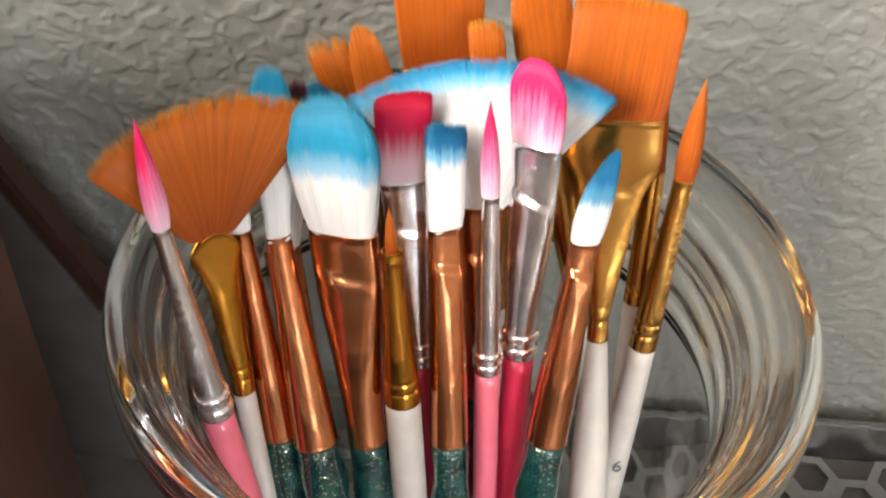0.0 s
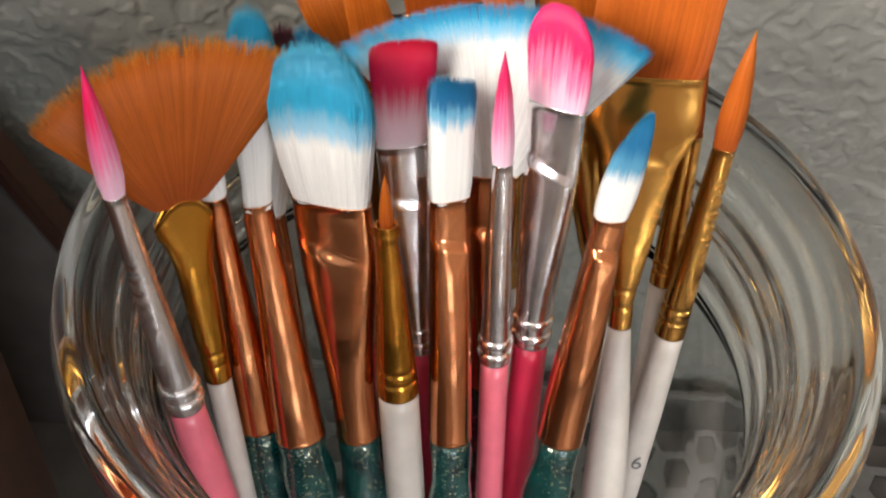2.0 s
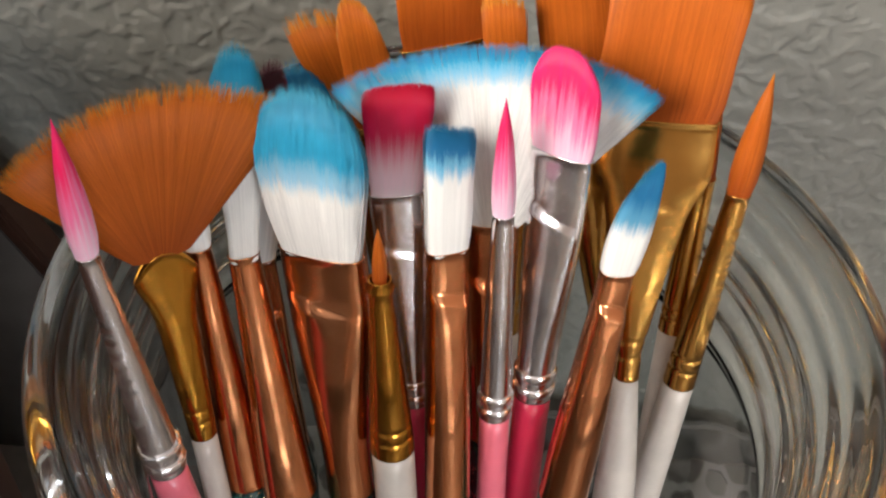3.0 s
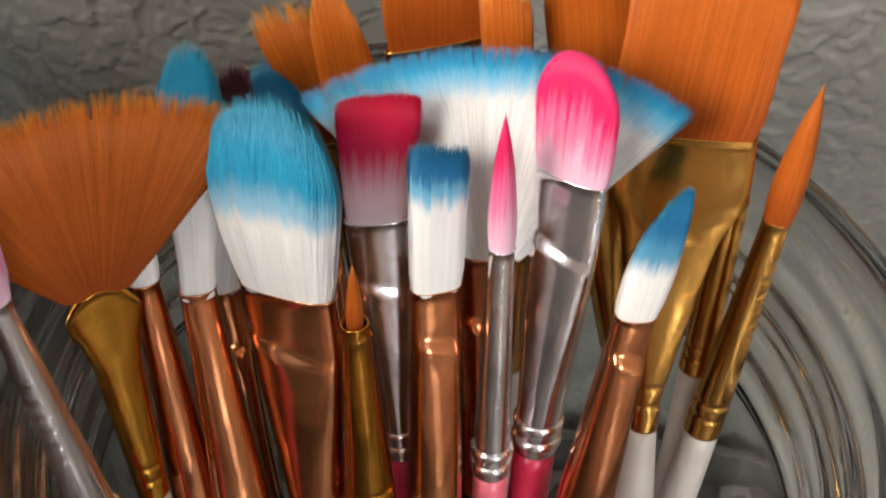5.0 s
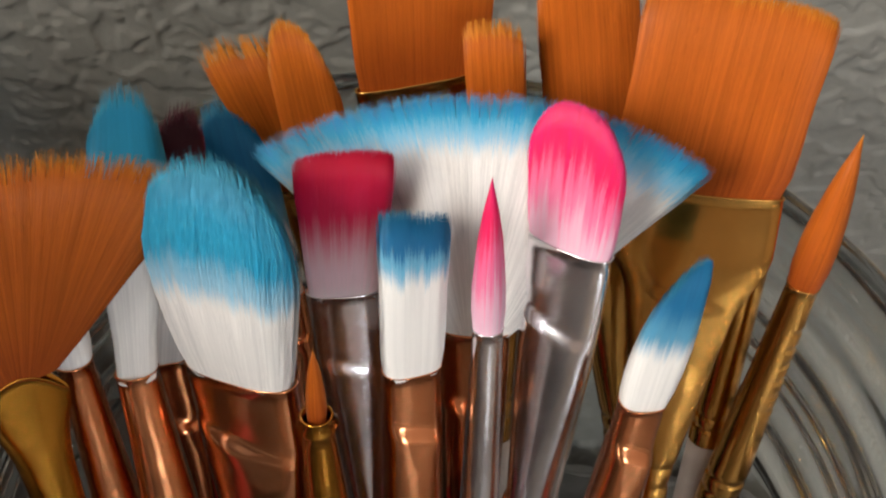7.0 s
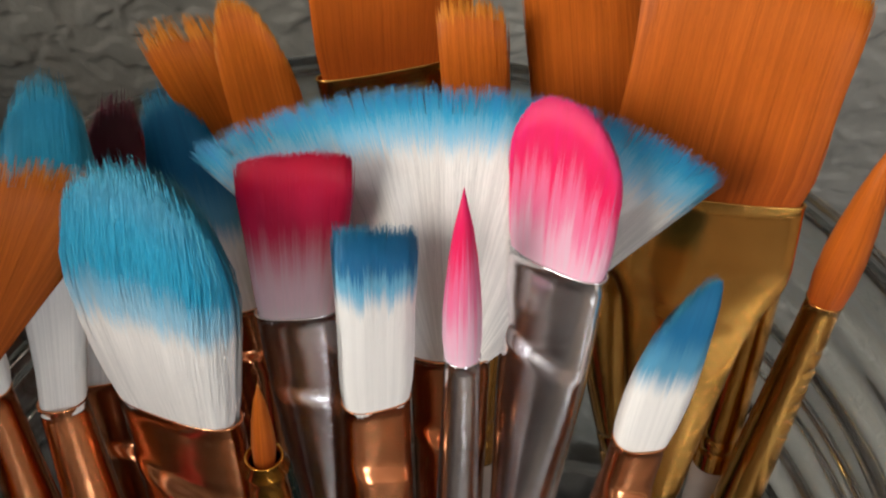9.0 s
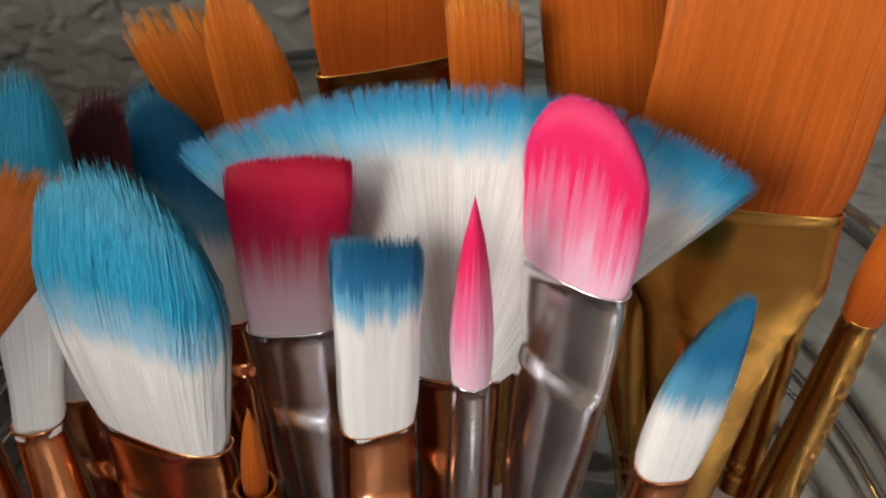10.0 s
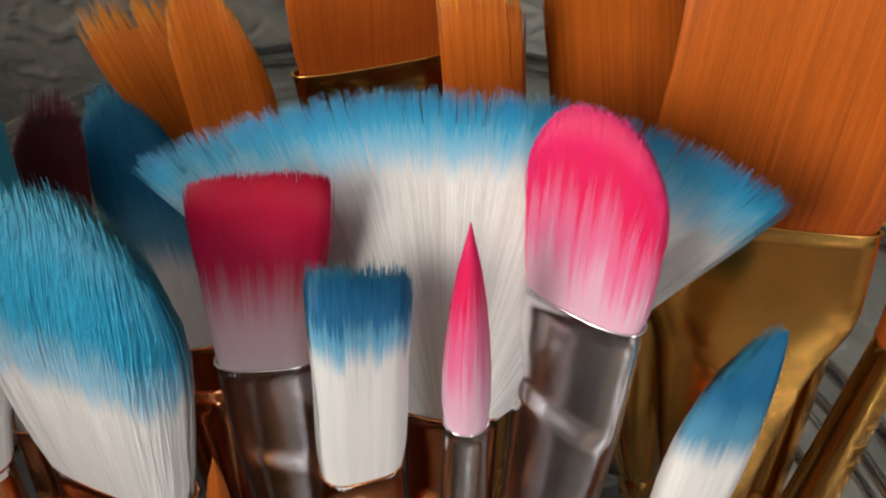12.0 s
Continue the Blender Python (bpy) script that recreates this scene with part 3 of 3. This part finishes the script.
brush("flat_brush", "narrow orange flat brush with gold ferrule", (0.0027, 0.1626, 0.1844), (0.0053, 0.1583, 0.1694), (0.0095, 0.1504, 0.1289),
      ("flat", 3.0 * MM), ORANGE_HAIR, 3.1 * MM, 1.3 * MM, 2.2 * MM, GOLD, "grooves", WHITE_PAINT, 1600, 0.000070, 26, fray=0.04, splay=0.03, clumps=14)
brush("filbert_brush", "orange flat brush with rounded corners and gold ferrule", (0.0099, 0.1712, 0.1938), (0.0157, 0.1614, 0.1687), (0.0275, 0.1550, 0.1208),
      ("filbert", 5.0 * MM), ORANGE_HAIR, 5.0 * MM, 1.6 * MM, 2.2 * MM, GOLD, "grooves", WHITE_PAINT, 2560, 0.000079, 27, fray=0.015)
brush("flat_brush", "frayed orange flat brush with gold ferrule", (-0.0236, 0.1643, 0.1763), (-0.0167, 0.1613, 0.1599), (-0.0097, 0.1563, 0.1210),
      ("flat", 3.9 * MM), ORANGE_HAIR, 2.6 * MM, 1.1 * MM, 2.0 * MM, GOLD, "grooves", WHITE_PAINT, 1500, 0.000070, 28, fray=0.06, splay=0.03, clumps=15)
brush("filbert_brush", "orange filbert brush with gold ferrule", (-0.0176, 0.1635, 0.1815), (-0.0130, 0.1583, 0.1637), (-0.0090, 0.1546, 0.1243),
      ("filbert", 3.2 * MM, 0, -0.08), ORANGE_HAIR, 3.6 * MM, 1.3 * MM, 2.2 * MM, GOLD, "grooves", WHITE_PAINT, 1440, 0.000079, 29, fray=0.02, splay=0.05)
brush("round_brush", "orange brush with slim gold ferrule and white handle", (0.0348, 0.1666, 0.1758), (0.0354, 0.1592, 0.1588), (0.0362, 0.1510, 0.1325),
      ("round", 1.7 * MM), ORANGE_HAIR, 2.0 * MM, 2.0 * MM, 2.35 * MM, GOLD, "grooves", WHITE_PAINT, 480, 0.000072, 30)
brush("round_brush", "maroon-tipped white-haired brush with copper ferrule", (-0.0283, 0.1577, 0.1745), (-0.0302, 0.1450, 0.1460), (-0.0240, 0.1330, 0.1150),
      ("bulb", 3.5 * MM), MAROON_HAIR, 3.3 * MM, 1.7 * MM, 3.2 * MM, COPPER, "plain", TEAL, 1200, 0.000072, 31, wavy=True, splay=0.012, fray=0.012)
brush("filbert_brush", "shaded blue filbert brush with copper ferrule", (-0.0260, 0.1630, 0.1703), (-0.0181, 0.1511, 0.1526), (-0.0146, 0.1458, 0.1320),
      ("dome", 4.0 * MM), DEEP_BLUE_HAIR, 3.2 * MM, 1.6 * MM, 3.0 * MM, COPPER, "plain", TEAL, 1600, 0.000072, 32, wavy=True)

# the size number on the white handle
curve = bpy.data.curves.new("number", "FONT")
curve.body, curve.size, curve.align_x, curve.extrude = "6", 4.4 * MM, "CENTER", 0.00002
curve.materials.append(INK)
number = new("number", curve)
number.parent = six.parent
number.matrix_local = pose(0.95 * MM, -2.98 * MM, -30.0 * MM, 90, 0, 18)

# ---- glass jar ----
jar = tagged(new("glass_jar"), "clear glass jar with thick rolled rim, full of paint brushes", "jar")
jar.location = (JAR.x, JAR.y, 0.0015)
profile = smooth_line([(0.0005, 0.0), (0.030, 0.0), (0.047, 0.0005), (0.0520, 0.004), (0.0530, 0.02), (0.0530, 0.112), (0.0520, 0.122), (0.0488, 0.1275), (0.0486, 0.1295), (0.0505, 0.1310), (0.0505, 0.1330), (0.0486, 0.1345), (0.0486, 0.1370), (0.0507, 0.1385), (0.0507, 0.1405),
                       (0.0488, 0.1420), (0.0490, 0.1450), (0.0515, 0.1475), (0.0550, 0.1500), (0.0568, 0.1530), (0.0565, 0.1568), (0.0545, 0.1588), (0.0522, 0.1580), (0.0514, 0.1560), (0.0500, 0.1551), (0.0497, 0.1522), (0.0482, 0.1512), (0.0479, 0.1478), (0.0464, 0.1468), (0.0461, 0.1428), (0.0448, 0.1418), (0.0445, 0.137), (0.0452, 0.129), (0.0480, 0.116), (0.0490, 0.02), (0.0470, 0.0095), (0.03, 0.0075), (0.0005, 0.0072)], 7)
v, f = lathe(profile, 256)
# the body ends where the neck turns out into the rolled rim; the two meet edge to edge
first, last = 15 * 7, 32 * 7
rim_faces = [q for q in f if all(first <= i // 256 <= last for i in q)]
body_faces = [q for q in f if not all(first <= i // 256 <= last for i in q)]
for name, faces in (("body", body_faces), ("rim", rim_faces)):
    used = sorted({i for q in faces for i in q})
    at = {i: k for k, i in enumerate(used)}
    shell = mesh_object(name, v[used], [[at[i] for i in q] for q in faces], GLASS, jar)
    shell.visible_shadow = False

# ---- perforated tray ----
tray = tagged(new("metal_tray"), "grey metal tray with hexagonal holes and raised lip", "tray")
tray.location = (0, 0, 0)


def hex_sheet(x0, x1, y0, y1, pitch, hole, thick):
    verts, faces = [], []
    dx, dy = pitch * 0.75 / 0.866, pitch
    side = pitch / 0.866 / 2
    for i in range(int((x1 - x0) / dx) + 1):
        for j in range(int((y1 - y0) / dy) + 1):
            cx, cy = x0 + i * dx, y0 + j * dy + (pitch / 2 if i % 2 else 0)
            b = len(verts)
            for rad, z in ((side, 0.0), (hole, 0.0), (hole * 0.985, -0.0004), (hole * 0.985, -thick)):
                for k in range(6):
                    a = k * math.pi / 3
                    verts.append((cx + rad * math.cos(a), cy + rad * math.sin(a), z))
            for r in range(3):
                for k in range(6):
                    k2 = (k + 1) % 6
                    faces.append([b + r * 6 + k, b + r * 6 + k2, b + (r + 1) * 6 + k2, b + (r + 1) * 6 + k])
    return verts, faces


v, f = hex_sheet(-0.055, 0.22, 0.04, 0.204, 0.0155, 0.0058, 0.0012)
mesh_object("perforated_plate", v, f, TRAY_METAL, tray, smooth=False)
# Dark sheet added below the plate, its colour standing in for shade in holes.
box("liner", (-0.0635, 0.0285, -0.0042), (0.2298, 0.2122, -0.0032), BLACK_BOARD, tray, 0.0, "dark sheet standing in for shade under the holes")
box("back_lip", (-0.064, 0.2125, -0.004), (0.23, 0.2155, 0.0145), TRAY_METAL, tray, 0.0008)
box("side_lip", (0.2302, 0.0282, -0.004), (0.2332, 0.2155, 0.0145), TRAY_METAL, tray, 0.0008)
box("front_lip", (-0.064, 0.025, -0.004), (0.2332, 0.028, 0.0145), TRAY_METAL, tray, 0.0008)

# ---- furniture ----
desk = tagged(new("desk"), "pale wooden desk under the tray, against the wall", "desk")
box("desk_top", (-0.75, -0.42, -0.035), (0.85, 0.221, -0.0045), UNDER, desk, 0.002)
for lx in (-0.72, 0.78):
    for ly in (-0.39, 0.17):
        box("leg", (lx, ly, -0.75), (lx + 0.04, ly + 0.04, -0.0352), DARK_WOOD, desk, 0.002)
# Its height and near end lie out of view, sized to shade the left brushes.
cabinet = tagged(new("wooden_cabinet"), "low dark brown wooden cabinet beside the jar", "cabinet")
box("side_panel", (-0.0845, -0.30, -0.0044), (-0.0712, 0.1300, 0.211), DARK_WOOD, cabinet, 0.0015)
box("back_panel", (-0.42, 0.1180, -0.0044), (-0.0847, 0.1300, 0.211), DARK_WOOD, cabinet, 0.001)
# Plate added only to darken the pale desk corner between cabinet and jar.
box("dark_cover", (-0.42, 0.1304, -0.0044), (-0.0642, 0.2120, -0.0012), BLACK_BOARD, cabinet, 0.0005, "dark plate added over the pale desk")
box("top_panel", (-0.42, -0.30, 0.1995), (-0.0847, 0.1178, 0.211), DARK_WOOD, cabinet, 0.001)
box("far_panel", (-0.43, -0.30, -0.0044), (-0.4202, 0.1300, 0.211), DARK_WOOD, cabinet, 0.001)
board = tagged(new("leaning_board"), "charcoal board with dark brown edge leaning behind the cabinet", "board")
board.matrix_world = pose(-0.0560, 0.195, 0.0015, 0, -22, 0)
box("panel", (-0.095, -0.0030, 0.002), (-0.0050, 0.0030, 0.165), BLACK_BOARD, board, 0.0008)
box("edge_strip", (-0.0048, -0.0045, 0.002), (0.0, 0.0045, 0.165), EDGE_WOOD, board, 0.0012, "dark brown edge strip")

# ---- room ----
WALL_Y = 0.223


def rough_wall():
    """The wall behind the jar: sprayed plaster, knocked down to flat-topped crests with crisp edges."""
    nx, nz = 800, 680
    xs, zs = np.linspace(-0.19, 0.20, nx), np.linspace(-0.02, 0.31, nz)
    verts = []
    for z in zs:
        for x in xs:
            p = Vector((x * 225, z * 270, 3.1))
            q = p + noise.noise_vector(p * 0.9) * 0.55
            n = noise.noise(q) + 0.55 * noise.noise(q * 2.3 + Vector((7, 3, 1)))
            crest = min(max((n + 0.06) / 0.20, 0.0), 1.0)
            crest = crest * crest * (3 - 2 * crest)
            h = 0.00030 * crest + 0.00020 * n + 0.0004 * noise.noise(p * 0.3) + 0.00010 * noise.noise(p * 5.1)
            verts.append((float(x), WALL_Y - h, float(z)))
    faces = []
    for j in range(nz - 1):
        for i in range(nx - 1):
            a = j * nx + i
            faces.append([a, a + 1, a + nx + 1, a + nx])
    return verts, faces


v, f = rough_wall()
tagged(mesh_object("wall_north", v, f, PLASTER), "grey-green trowelled plaster wall", "wall", kind="structure")
# Walls other than north are unseen additions, their tan set for reflections.
room = [("wall_north_left", (-1.5, WALL_Y, -0.75), (-0.19, 0.35, 1.75)), ("wall_north_right", (0.20, WALL_Y, -0.75), (1.6, 0.35, 1.75)),
        ("wall_north_upper", (-0.19, WALL_Y, 0.31), (0.20, 0.35, 1.75)), ("wall_north_lower", (-0.19, WALL_Y, -0.75), (0.20, 0.35, -0.02)), ("wall_north_core", (-0.19, WALL_Y + 0.004, -0.02), (0.20, 0.35, 0.31)),
        ("wall_east", (1.6, -2.2, -0.75), (1.72, 0.35, 1.75)),
        ("wall_west_low", (-1.62, -2.2, -0.75), (-1.5, 0.35, 0.70)), ("wall_west_high", (-1.62, -2.2, 1.74), (-1.5, 0.35, 1.75)),
        ("wall_west_near", (-1.62, -2.2, 0.70), (-1.5, -1.62, 1.74)), ("wall_west_far", (-1.62, -0.58, 0.70), (-1.5, 0.35, 1.74)),
        ("wall_south", (-1.62, -2.32, -0.75), (0.6, -2.2, 1.75)), ("wall_south_right", (1.5, -2.32, -0.75), (1.72, -2.2, 1.75)),
        ("wall_south_low", (0.6, -2.32, -0.75), (1.5, -2.2, 0.68)), ("wall_south_high", (0.6, -2.32, 1.62), (1.5, -2.2, 1.75))]
for n, lo, hi in room:
    tagged(box(n, lo, hi, PLASTER if "north" in n else TAN), "plain grey-green plaster wall" if "north" in n else "unseen tan wall added for bounce and reflections", "wall", kind="structure")
tagged(box("floor", (-1.62, -2.32, -0.85), (1.72, 0.35, -0.751), FLOORING), "brown wooden floor", "floor", kind="structure")
tagged(box("ceiling", (-1.62, -2.32, 1.751), (1.72, 0.35, 1.85), CEILING), "white ceiling", "ceiling", kind="structure")


def window_frame(name, lo, hi, axis):
    """A painted frame lining a wall opening; axis 0 lies in the west wall, 1 in the south wall."""
    root = tagged(new(name), "white frame added round an unseen window opening", "window", kind="structure")
    root.location = lo
    w, h = (hi[1] - lo[1], hi[2] - lo[2]) if axis == 0 else (hi[0] - lo[0], hi[2] - lo[2])
    for u0, u1, z0, z1 in ((0.001, 0.05, 0.001, h - 0.001), (w - 0.05, w - 0.001, 0.001, h - 0.001), (0.0505, w - 0.0505, 0.001, 0.05), (0.0505, w - 0.0505, h - 0.05, h - 0.001)):
        if axis == 0:
            box("window_frame", (0.02, u0, z0), (0.09, u1, z1), CEILING, root, 0.003)
        else:
            box("window_frame", (u0, 0.02, z0), (u1, 0.09, z1), CEILING, root, 0.003)


window_frame("window_1", (-1.62, -1.62, 0.70), (-1.5, -0.58, 1.74), 0)
# Unseen opening, made up to go with the second lamp.
window_frame("added_window", (0.6, -2.32, 0.68), (1.5, -2.2, 1.62), 1)
